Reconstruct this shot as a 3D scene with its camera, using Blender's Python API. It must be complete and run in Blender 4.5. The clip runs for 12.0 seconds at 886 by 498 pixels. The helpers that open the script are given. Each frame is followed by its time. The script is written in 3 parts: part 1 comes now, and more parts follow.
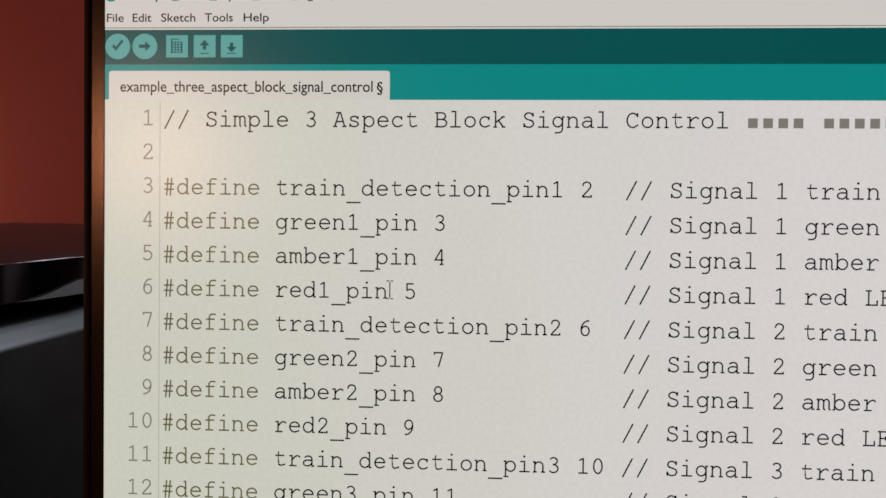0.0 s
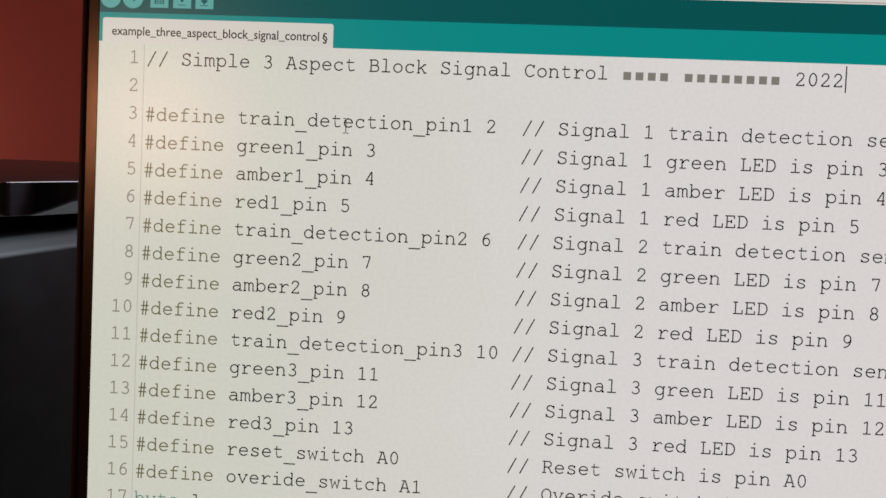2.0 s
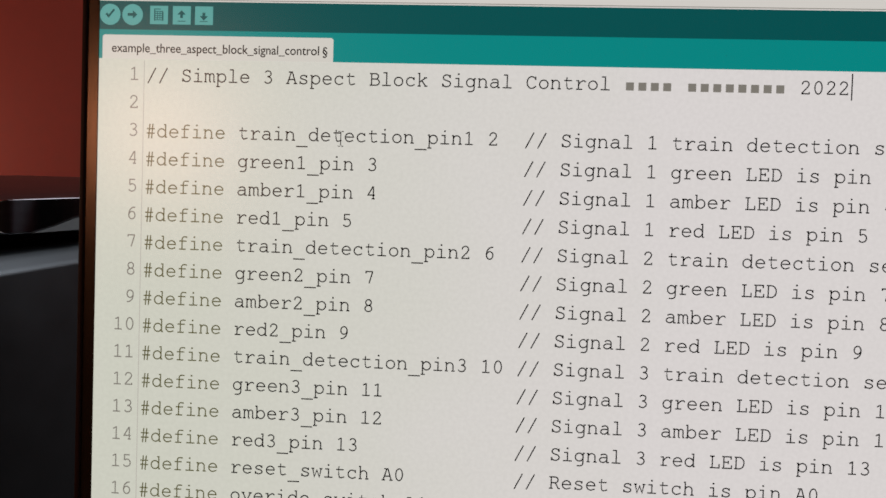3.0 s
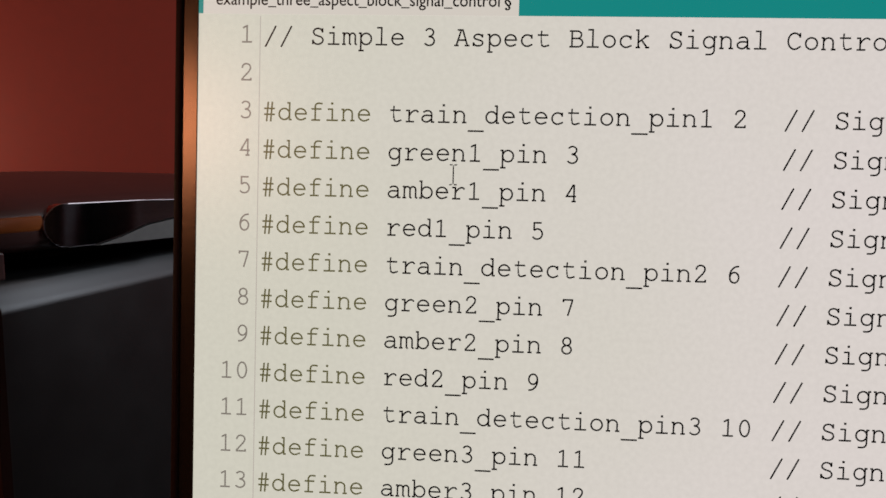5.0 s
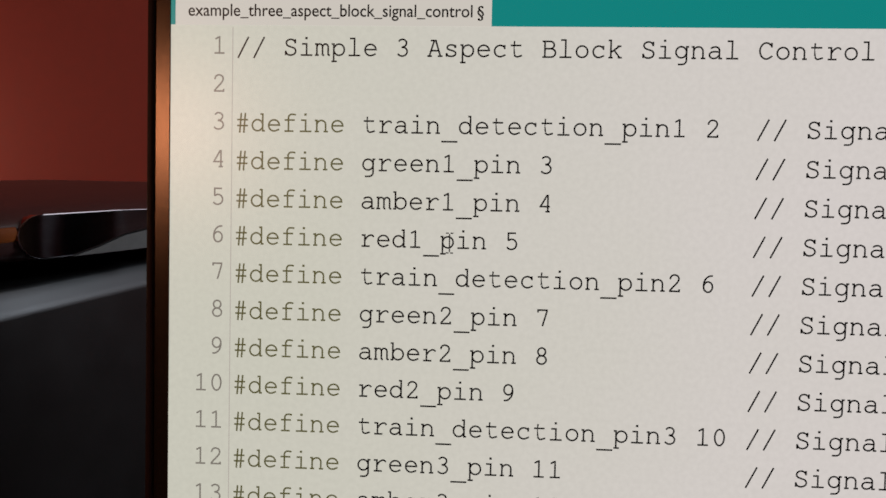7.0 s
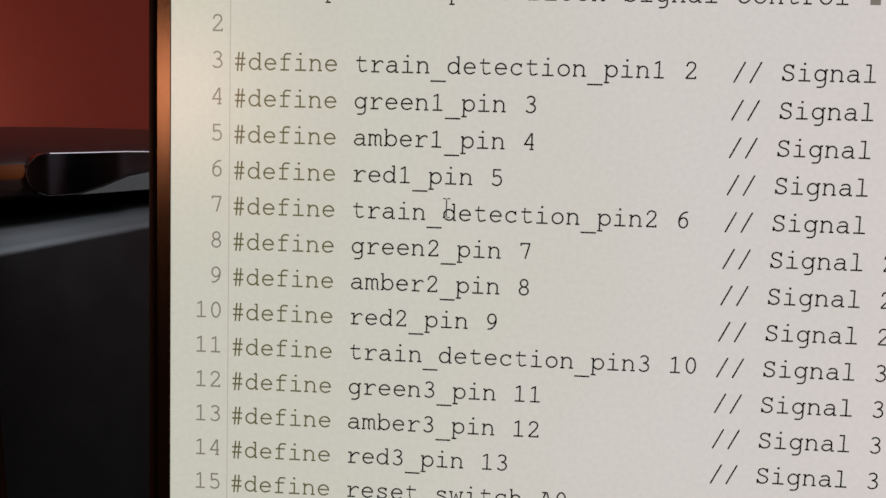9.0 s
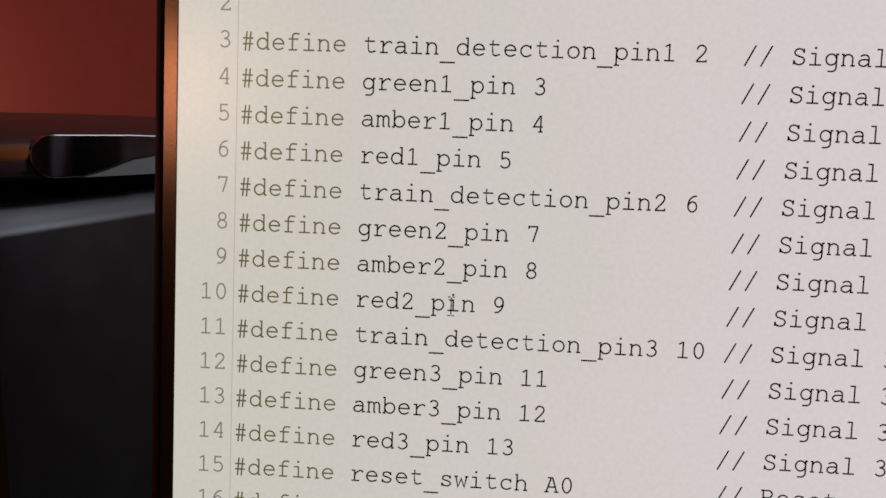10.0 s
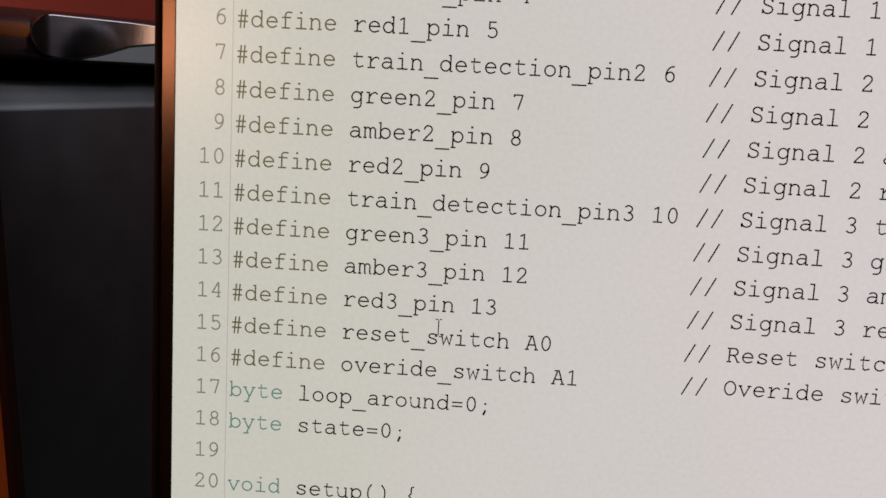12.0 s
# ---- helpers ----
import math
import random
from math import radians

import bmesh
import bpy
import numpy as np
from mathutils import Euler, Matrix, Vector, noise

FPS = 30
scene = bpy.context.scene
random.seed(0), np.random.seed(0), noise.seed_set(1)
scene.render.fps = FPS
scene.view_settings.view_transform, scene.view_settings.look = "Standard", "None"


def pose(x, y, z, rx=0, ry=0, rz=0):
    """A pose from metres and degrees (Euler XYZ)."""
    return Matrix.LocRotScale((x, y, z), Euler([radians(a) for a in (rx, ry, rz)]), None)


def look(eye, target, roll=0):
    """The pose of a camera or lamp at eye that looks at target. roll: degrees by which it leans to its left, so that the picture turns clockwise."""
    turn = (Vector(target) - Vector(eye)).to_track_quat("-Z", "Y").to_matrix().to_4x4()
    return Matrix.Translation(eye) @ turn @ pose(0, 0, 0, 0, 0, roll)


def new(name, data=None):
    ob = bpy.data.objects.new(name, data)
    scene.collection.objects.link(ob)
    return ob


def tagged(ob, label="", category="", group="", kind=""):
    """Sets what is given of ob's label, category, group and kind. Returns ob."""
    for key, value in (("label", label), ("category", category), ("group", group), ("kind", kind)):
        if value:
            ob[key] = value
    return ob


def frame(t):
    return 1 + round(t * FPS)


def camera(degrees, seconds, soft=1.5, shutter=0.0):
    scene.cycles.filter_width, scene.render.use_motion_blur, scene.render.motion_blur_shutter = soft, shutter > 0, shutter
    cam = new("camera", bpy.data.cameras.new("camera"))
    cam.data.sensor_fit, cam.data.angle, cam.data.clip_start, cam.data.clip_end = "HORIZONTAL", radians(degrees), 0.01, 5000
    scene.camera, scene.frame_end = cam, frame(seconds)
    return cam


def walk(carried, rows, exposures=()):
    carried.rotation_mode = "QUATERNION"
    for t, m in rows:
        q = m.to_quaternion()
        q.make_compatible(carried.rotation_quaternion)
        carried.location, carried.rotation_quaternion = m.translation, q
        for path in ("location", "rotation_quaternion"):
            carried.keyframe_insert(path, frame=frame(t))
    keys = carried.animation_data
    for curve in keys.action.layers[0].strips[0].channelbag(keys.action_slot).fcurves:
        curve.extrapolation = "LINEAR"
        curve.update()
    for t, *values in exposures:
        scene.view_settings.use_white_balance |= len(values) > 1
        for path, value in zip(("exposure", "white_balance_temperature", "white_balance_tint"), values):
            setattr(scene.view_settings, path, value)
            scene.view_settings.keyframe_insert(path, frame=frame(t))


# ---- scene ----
import functools

cam = camera(61.02, 12.0, soft=1.55, shutter=0.25)
PATH = [
    (0.0, pose(0.0923, -0.2221, 1.1694, 83.04, -0.31, 2.91)),
    (0.2, pose(0.0927, -0.2223, 1.1666, 83.45, -0.59, 3.04)),
    (0.5, pose(0.0947, -0.2365, 1.1653, 82.06, -1.08, 3.05)),
    (0.7, pose(0.1031, -0.2571, 1.1504, 83.04, -1.50, 2.82)),
    (1.0, pose(0.1207, -0.2793, 1.1487, 82.15, -1.86, 3.03)),
    (1.5, pose(0.1187, -0.2737, 1.1473, 82.25, -2.27, 2.94)),
    (2.0, pose(0.1199, -0.2724, 1.1537, 82.03, -2.11, 2.97)),
    (2.5, pose(0.1224, -0.2718, 1.1543, 82.47, -1.72, 3.09)),
    (3.0, pose(0.1212, -0.2696, 1.1563, 82.46, -1.40, 3.43)),
    (3.3, pose(0.1080, -0.2624, 1.1568, 82.33, -1.27, 2.79)),
    (3.5, pose(0.0970, -0.2463, 1.1547, 82.88, -1.02, 3.65)),
    (3.7, pose(0.0778, -0.2270, 1.1536, 82.97, -1.03, 4.18)),
    (4.3, pose(0.0602, -0.2041, 1.1534, 81.89, -1.06, 3.69)),
    (5.3, pose(0.0591, -0.2026, 1.1534, 81.82, -1.07, 3.66)),
    (5.5, pose(0.0599, -0.2014, 1.1533, 82.04, -1.08, 3.48)),
    (6.0, pose(0.0631, -0.2004, 1.1545, 82.26, -0.98, 3.49)),
    (6.5, pose(0.0633, -0.2012, 1.1555, 81.97, -0.83, 3.37)),
    (7.0, pose(0.0642, -0.2023, 1.1558, 81.96, -0.82, 3.12)),
    (7.5, pose(0.0682, -0.2044, 1.1535, 81.40, -0.88, 3.13)),
    (7.7, pose(0.0700, -0.2125, 1.1539, 79.75, -0.94, 3.26)),
    (9.5, pose(0.0681, -0.2133, 1.1457, 79.59, -1.49, 3.38)),
    (10.0, pose(0.0669, -0.2132, 1.1426, 79.74, -1.86, 3.44)),
    (10.2, pose(0.0670, -0.2138, 1.1385, 79.84, -2.26, 3.82)),
    (10.3, pose(0.0632, -0.2173, 1.1335, 78.66, -2.29, 4.15)),
    (10.5, pose(0.0591, -0.2303, 1.1154, 78.77, -2.67, 4.72)),
    (10.7, pose(0.0637, -0.2307, 1.1168, 77.50, -2.80, 4.21)),
    (10.8, pose(0.0631, -0.2332, 1.1144, 77.18, -2.76, 4.10)),
    (11.0, pose(0.0665, -0.2290, 1.1104, 78.53, -2.93, 4.18)),
    (11.2, pose(0.0692, -0.2271, 1.1169, 77.58, -2.76, 3.99)),
    (11.5, pose(0.0682, -0.2293, 1.1140, 77.71, -2.83, 3.83)),
    (12.0, pose(0.0693, -0.2291, 1.1160, 77.32, -2.69, 2.80)),
]
walk(cam, PATH, exposures=(
    (0.0, -0.04, 6520, 11), (0.5, 0.0, 6520, 11), (1.0, 0.03, 6530, 11), (1.5, -0.03, 6540, 11), (2.0, 0.0, 6500, 10), (2.5, -0.04, 6500, 10), (3.0, 0.0, 6500, 10), (3.5, 0.03, 6520, 10), (5.5, -0.02, 6750, 14), (6.0, -0.07, 6700, 13), (6.5, -0.03, 6650, 13), (7.0, -0.09, 6650, 12), (7.5, -0.05, 6650, 12),
    (9.5, -0.12, 6600, 11), (10.1, -0.05, 6550, 17), (10.5, 0.04, 6550, 16), (11.0, 0.02, 6550, 16), (11.5, -0.08, 6550, 14), (12.0, -0.1, 6550, 14)))

# ---------------- light ----------------
TILT = 6.0                                  # the monitor leans back by this many degrees
ORIGIN = Vector((0, 0, 1.19))
SCREEN = Matrix.Translation(ORIGIN) @ pose(0, 0, 0, -TILT, 0, 0)


def at_screen(x, y, z):
    """World place of millimetres along the screen: x to the right, y down from the text's row 0, z behind the glass."""
    return SCREEN @ Vector((x / 1000, z / 1000, -y / 1000))


world = bpy.data.worlds.new("room_air")
scene.world = world
world.use_nodes = True
world.node_tree.nodes["Background"].inputs[0].default_value = (0.9, 0.75, 0.62, 1)
world.node_tree.nodes["Background"].inputs[1].default_value = 0.008


def lamp(name, kind, place, target, watts, colour, **values):
    data = bpy.data.lights.new(name, kind)
    data.energy, data.color = watts, colour
    if kind == "AREA":
        data.shape, data.size, data.size_y = "RECTANGLE", values["size"], values["size_y"]
    else:
        data.shadow_soft_size = values["soft"]
    if kind == "SPOT":
        data.spot_size, data.spot_blend = radians(values["cone"]), 1.0
    ob = new(name, data)
    ob.matrix_world = look(place, target)
    return ob


# no lamp is in view: added fills at the ceiling, past the desk's far end and in the corner, a warm lamp to the left,
# an added warm patch for the steel to reflect, and a warm floor lamp behind the viewer that shines back from the bezel
# unseen cool fill under the ceiling, added without a known source
lamp("ceiling_fill", "AREA", (1.05, 0.42, 2.38), (1.05, 0.41, 0), 3.0, (0.86, 0.94, 1.0), size=0.9, size_y=0.6)
# unseen cool area light, added to brighten the tower's chamfered top edge
lamp("tower_edge_fill", "AREA", (1.50, 0.32, 1.82), (-0.08, 0.05, 1.1), 18.0, (0.76, 0.88, 1.0), size=0.6, size_y=0.4)
lamp("table_lamp", "POINT", (-0.62, -0.32, 1.21), (0, 0, 1.19), 3.3, (1.0, 0.58, 0.34), soft=0.05)
# unseen warm point light, added so the red wall brightens to the left
lamp("wall_gradient_fill", "POINT", (-1.02, 0.79, 1.12), (0, 0, 1.2), 2.5, (1.0, 0.7, 0.52), soft=0.06)
# unseen warm panel, added to show as a tan patch in the steel inlay
lamp("inlay_reflection_patch", "AREA", (2.1, 0.31, 1.56), (0, 0.05, 1.15), 0.75, (1.0, 0.62, 0.38), size=0.30, size_y=0.42)
lamp("floor_lamp", "AREA", (-0.54, -1.20, 1.43), (-0.02, 0, 1.16), 1.9, (1.0, 0.53, 0.36), size=0.15, size_y=0.18)


# ---------------- materials ----------------
def material(name, colour, rough=0.5, metal=0.0, grain=0.0, scale=200.0, bump=0.0, glow=None, strength=0.0,
             tints=None, specular=0.5, stretch=(1, 1, 1)):
    """A surface with its grain: a fine noise and a broad one vary the colour, the gloss and the relief."""
    m = bpy.data.materials.new(name)
    m.use_nodes = True
    n, l = m.node_tree.nodes, m.node_tree.links
    b = n["Principled BSDF"]
    b.inputs["Base Color"].default_value = (*colour, 1)
    b.inputs["Roughness"].default_value, b.inputs["Metallic"].default_value = rough, metal
    b.inputs["Specular IOR Level"].default_value = specular
    if glow:
        b.inputs["Emission Color"].default_value = (*glow, 1)
        b.inputs["Emission Strength"].default_value = strength
    if grain or bump:
        tc, mp = n.new("ShaderNodeTexCoord"), n.new("ShaderNodeMapping")
        mp.inputs["Scale"].default_value = stretch
        fine, broad = n.new("ShaderNodeTexNoise"), n.new("ShaderNodeTexNoise")
        l.new(tc.outputs["Object"], mp.inputs["Vector"])
        for tex, s in ((fine, scale), (broad, scale / 14)):
            tex.inputs["Scale"].default_value, tex.inputs["Detail"].default_value = s, 4
            l.new(mp.outputs["Vector"], tex.inputs["Vector"])
        both = n.new("ShaderNodeMath")
        both.operation = "ADD"
        l.new(fine.outputs["Fac"], both.inputs[0]), l.new(broad.outputs["Fac"], both.inputs[1])
        ramp = n.new("ShaderNodeMapRange")
        ramp.inputs["From Min"].default_value, ramp.inputs["From Max"].default_value = 0.6, 1.4
        ramp.inputs["To Min"].default_value, ramp.inputs["To Max"].default_value = 1 - grain, 1 + grain
        l.new(both.outputs[0], ramp.inputs["Value"])
        mix = n.new("ShaderNodeMix")
        mix.data_type, mix.blend_type = "RGBA", "MULTIPLY"
        mix.inputs["Factor"].default_value = 1.0
        mix.inputs[6].default_value = (*colour, 1)
        l.new(ramp.outputs[0], mix.inputs[7]), l.new(mix.outputs[2], b.inputs["Base Color"])
        gloss = n.new("ShaderNodeMath")
        gloss.operation = "MULTIPLY"
        gloss.inputs[1].default_value = rough
        l.new(ramp.outputs[0], gloss.inputs[0]), l.new(gloss.outputs[0], b.inputs["Roughness"])
        if bump:
            bp = n.new("ShaderNodeBump")
            bp.inputs["Strength"].default_value, bp.inputs["Distance"].default_value = bump, 0.0004
            l.new(fine.outputs["Fac"], bp.inputs["Height"]), l.new(bp.outputs[0], b.inputs["Normal"])
    return m


def display(name, glow, strength=1.0, drift=0.0):
    """Lit display content under the panel's matt coating; drift: view-angle dimming and tint, painted into the white
    with noise.
    """
    m = material(name, (0.008, 0.008, 0.008), 0.27, specular=0.6)
    n, l = m.node_tree.nodes, m.node_tree.links
    b = n["Principled BSDF"]
    b.inputs["Emission Color"].default_value = (*glow, 1)
    b.inputs["Emission Strength"].default_value = strength
    if drift:
        tc, tex, sep = n.new("ShaderNodeTexCoord"), n.new("ShaderNodeTexNoise"), n.new("ShaderNodeSeparateXYZ")
        tex.inputs["Scale"].default_value, tex.inputs["Detail"].default_value = 14.0, 3
        l.new(tc.outputs["Object"], tex.inputs["Vector"]), l.new(tc.outputs["Object"], sep.inputs[0])
        across = n.new("ShaderNodeMapRange")
        across.inputs["From Min"].default_value, across.inputs["From Max"].default_value = -0.02, 0.2
        across.inputs["To Min"].default_value, across.inputs["To Max"].default_value = -0.25, 0.75
        l.new(sep.outputs["X"], across.inputs["Value"])
        both = n.new("ShaderNodeMath")
        both.operation, both.use_clamp = "MULTIPLY_ADD", True
        both.inputs[1].default_value = 0.5
        l.new(tex.outputs["Fac"], both.inputs[0]), l.new(across.outputs[0], both.inputs[2])
        fine = n.new("ShaderNodeTexNoise")
        fine.inputs["Scale"].default_value, fine.inputs["Detail"].default_value = 700.0, 2
        l.new(tc.outputs["Object"], fine.inputs["Vector"])
        spark = n.new("ShaderNodeMapRange")
        spark.inputs["From Min"].default_value, spark.inputs["From Max"].default_value = 0.3, 0.7
        spark.inputs["To Min"].default_value, spark.inputs["To Max"].default_value = 0.972, 1.028
        l.new(fine.outputs["Fac"], spark.inputs["Value"]), l.new(spark.outputs[0], b.inputs["Emission Strength"])
        # left end dimmer and yellower, as if seen aslant, put into the emission colour
        ramp = n.new("ShaderNodeValToRGB")
        ramp.color_ramp.elements[0].position, ramp.color_ramp.elements[1].position = 0.1, 0.9
        ramp.color_ramp.elements[0].color = (glow[0] * (1 - 2.4 * drift), glow[1] * (1 - drift), glow[2] * (1 - 3.3 * drift), 1)
        ramp.color_ramp.elements[1].color = (glow[0] * (1 + 1.2 * drift), glow[1] * (1 + 0.9 * drift), glow[2] * (1 + 2.2 * drift), 1)
        l.new(both.outputs[0], ramp.inputs[0]), l.new(ramp.outputs[0], b.inputs["Emission Color"])
    return m


M = {
    "white": display("display_white", (0.648, 0.620, 0.582), 1.0, 0.036),
    "menu": display("display_menu_white", (0.62, 0.59, 0.55)),
    "tab": display("display_tab", (0.61, 0.585, 0.53)),
    "dark_teal": display("display_dark_teal", (0.0, 0.075, 0.075)),
    "teal": display("display_teal", (0.0, 0.225, 0.21)),
    "pale_teal": display("display_pale_teal", (0.09, 0.34, 0.315)),
    "ink": display("display_ink", (0.003, 0.003, 0.003)),
    "olive": display("display_olive", (0.100, 0.096, 0.040)),
    "byte": display("display_type_teal", (0.115, 0.225, 0.19)),
    "number": display("display_number_grey", (0.20, 0.185, 0.16)),
    "rule": display("display_rule_grey", (0.42, 0.39, 0.35)),
    "bezel": material("bezel_satin", (0.062, 0.036, 0.019), 0.20, 0.85, grain=0.10, scale=900, bump=0.03),
    "bezel_edge": material("bezel_edge_black", (0.018, 0.005, 0.003), 0.5, grain=0.2, scale=600, bump=0.02, specular=0.1),
    "shell": material("shell_black", (0.012, 0.012, 0.012), 0.6, grain=0.2, scale=400, bump=0.2),
    "side": material("powder_coated_steel", (0.0016, 0.0014, 0.0014), 0.40, grain=0.12, scale=900, bump=0.04, specular=0.6),
    "front": material("bronze_brown_plastic", (0.25, 0.062, 0.011), 0.5, grain=0.22, scale=300, bump=0.05, specular=0.25),
    "top": material("glossy_black_plastic", (0.014, 0.012, 0.014), 0.25, grain=0.2, scale=300, bump=0.05),
    "brass": material("brass_rim", (0.45, 0.27, 0.09), 0.4, 1.0, grain=0.2, scale=800),
    "socket": material("socket_black", (0.006, 0.006, 0.007), 0.6, specular=0.2),
    "tongue": material("socket_tongue_grey", (0.25, 0.22, 0.2), 0.5, grain=0.1, scale=500),
    "pale": material("pale_print", (0.62, 0.48, 0.28), 0.6),
    "cover": material("glossy_plum_plastic", (0.050, 0.021, 0.019), 0.34, grain=0.06, scale=90, bump=0.0, specular=0.4),
    # brown that stands in for the warm reflection along the cover's front
    "strip": material("reflection_brown", (0.17, 0.042, 0.008), 0.4, grain=0.15, scale=200, bump=0.02),
    "dull": material("dull_grey_metal", (0.07, 0.066, 0.062), 0.5, 0.3, grain=0.2, scale=400),
    "steel": material("polished_steel", (0.42, 0.39, 0.42), 0.07, 1.0, grain=0.2, scale=500, bump=0.012, stretch=(1, 8, 8)),
    # made-up tone of the unseen walls, picked for what the steel inlay reflects
    "far_wall": material("reflected_plum_plaster", (0.17, 0.15, 0.16), 0.8, grain=0.08, scale=50, bump=0.2),
    "wall": material("red_painted_plaster", (0.33, 0.045, 0.030), 0.75, grain=0.10, scale=60, bump=0.3),
    "plain": material("cream_plaster", (0.55, 0.46, 0.38), 0.8, grain=0.06, scale=50, bump=0.2),
    "floor": material("brown_carpet", (0.10, 0.07, 0.05), 0.9, grain=0.3, scale=300, bump=0.4),
    "desk": material("dark_wood_desk", (0.022, 0.012, 0.008), 0.65, grain=0.3, scale=40, bump=0.1, specular=0.1, stretch=(1, 9, 1)),
}


# ---------------- building helpers ----------------
def link(name, bm, mat, parent=None, label="", smooth=False):
    mesh = bpy.data.meshes.new(name)
    bm.normal_update()
    bm.to_mesh(mesh)
    bm.free()
    mesh.materials.append(mat)
    if smooth == "round":
        for p in mesh.polygons:
            p.use_smooth = len(p.vertices) == 4 and p.normal.z > -0.01 and p.area < 0.002
    elif smooth:
        mesh.shade_smooth()
    ob = new(name, mesh)
    if parent:
        ob.parent = parent
    return tagged(ob, label)


def part(name, bm, mat, parent, label="", smooth=False):
    return link(name, bm, mat, parent, label, smooth)


def add_box(bm, x0, x1, y0, y1, z0, z1, bevel=0.0, segments=2):
    made = bmesh.ops.create_cube(bm, size=1.0)["verts"]
    for v in made:
        v.co = Vector((x0 if v.co.x < 0 else x1, y0 if v.co.y < 0 else y1, z0 if v.co.z < 0 else z1))
    if bevel:
        edges = {e for v in made for e in v.link_edges}
        bmesh.ops.bevel(bm, geom=list(edges), offset=bevel, segments=segments, profile=0.5, affect="EDGES")
    return bm


def box(x0, x1, y0, y1, z0, z1, bevel=0.0, segments=2):
    return add_box(bmesh.new(), x0, x1, y0, y1, z0, z1, bevel, segments)


def prism(outline, depth, bm=None):
    """A flat shape in the x-z plane, pushed back along y from 0 to depth."""
    bm = bm or bmesh.new()
    front = [bm.verts.new((x, 0, z)) for x, z in outline]
    back = [bm.verts.new((x, depth, z)) for x, z in outline]
    n = len(outline)
    bm.faces.new(front), bm.faces.new(back[::-1])
    for i in range(n):
        bm.faces.new((front[(i + 1) % n], front[i], back[i], back[(i + 1) % n]))
    bmesh.ops.recalc_face_normals(bm, faces=bm.faces)
    return bm


def empty(name, m, label, category, group="", kind=""):
    ob = new(name)
    ob.empty_display_size = 0.05
    ob.matrix_world = m
    return tagged(ob, label, category, group, kind)


# ---------------- the room ----------------
def room():
    x0, x1, y0, y1, h, w = -2.2, 2.2, -1.9, 0.95, 2.45, 0.12
    tagged(link("floor", box(x0 - w, x1 + w, y0 - w, y1 + w, -0.1, 0), M["floor"]), "brown carpeted floor of a small room", "floor", kind="structure")
    tagged(link("ceiling", box(x0 - w, x1 + w, y0 - w, y1 + w, h, h + 0.1), M["plain"]), "cream plastered ceiling of the room", "ceiling", kind="structure")
    tagged(link("wall_north", box(x0 - w, x1 + w, y1, y1 + w, 0, h), M["wall"]), "terracotta red painted plaster wall behind the desk", "wall", kind="structure")
    tagged(link("wall_west", box(x0 - w, x0, y0, y1, 0, h), M["wall"]), "terracotta red painted plaster side wall", "wall", kind="structure")
    tagged(link("wall_east", box(x1, x1 + w, y0, y1, 0, h), M["far_wall"]), "unseen grey plum plaster side wall, toned for reflections", "wall", kind="structure")
    tagged(link("wall_south", box(x0 - w, x1 + w, y0 - w, y0, 0, h), M["far_wall"]), "unseen grey plum plaster wall across the room, toned for reflections", "wall", kind="structure")


def desk():
    base = empty("desk", pose(0.2, 0.3, 0), "dark wooden desk under the monitor and computer", "desk")
    part("desktop", box(-0.9, 0.9, -0.45, 0.6, 0.722, 0.75, 0.004), M["desk"], base)
    for x in (-0.84, 0.84):
        for y in (-0.39, 0.54):
            part("leg", box(x - 0.03, x + 0.03, y - 0.03, y + 0.03, 0, 0.722, 0.003), M["desk"], base)


# ---------------- lettering ----------------
GLYPHS = {}


def glyph(ch, thin):
    """Vertices and faces of one letter of the built-in font, one unit high, made thinner by thin."""
    if (ch, thin) not in GLYPHS:
        curve = bpy.data.curves.new("letter", "FONT")
        curve.body, curve.resolution_u, curve.offset, curve.fill_mode = ch, 4, -thin, "FRONT"
        ob = bpy.data.objects.new("letter", curve)
        mesh = ob.to_mesh()
        GLYPHS[ch, thin] = ([(v.co.x, v.co.y) for v in mesh.vertices], [tuple(p.vertices) for p in mesh.polygons])
        ob.to_mesh_clear()
        bpy.data.objects.remove(ob), bpy.data.curves.remove(curve)
    return GLYPHS[ch, thin]


ADVANCE, PITCH = 4.233, 10.0                # millimetres from letter to letter and from line to line
STROKE = 0.44
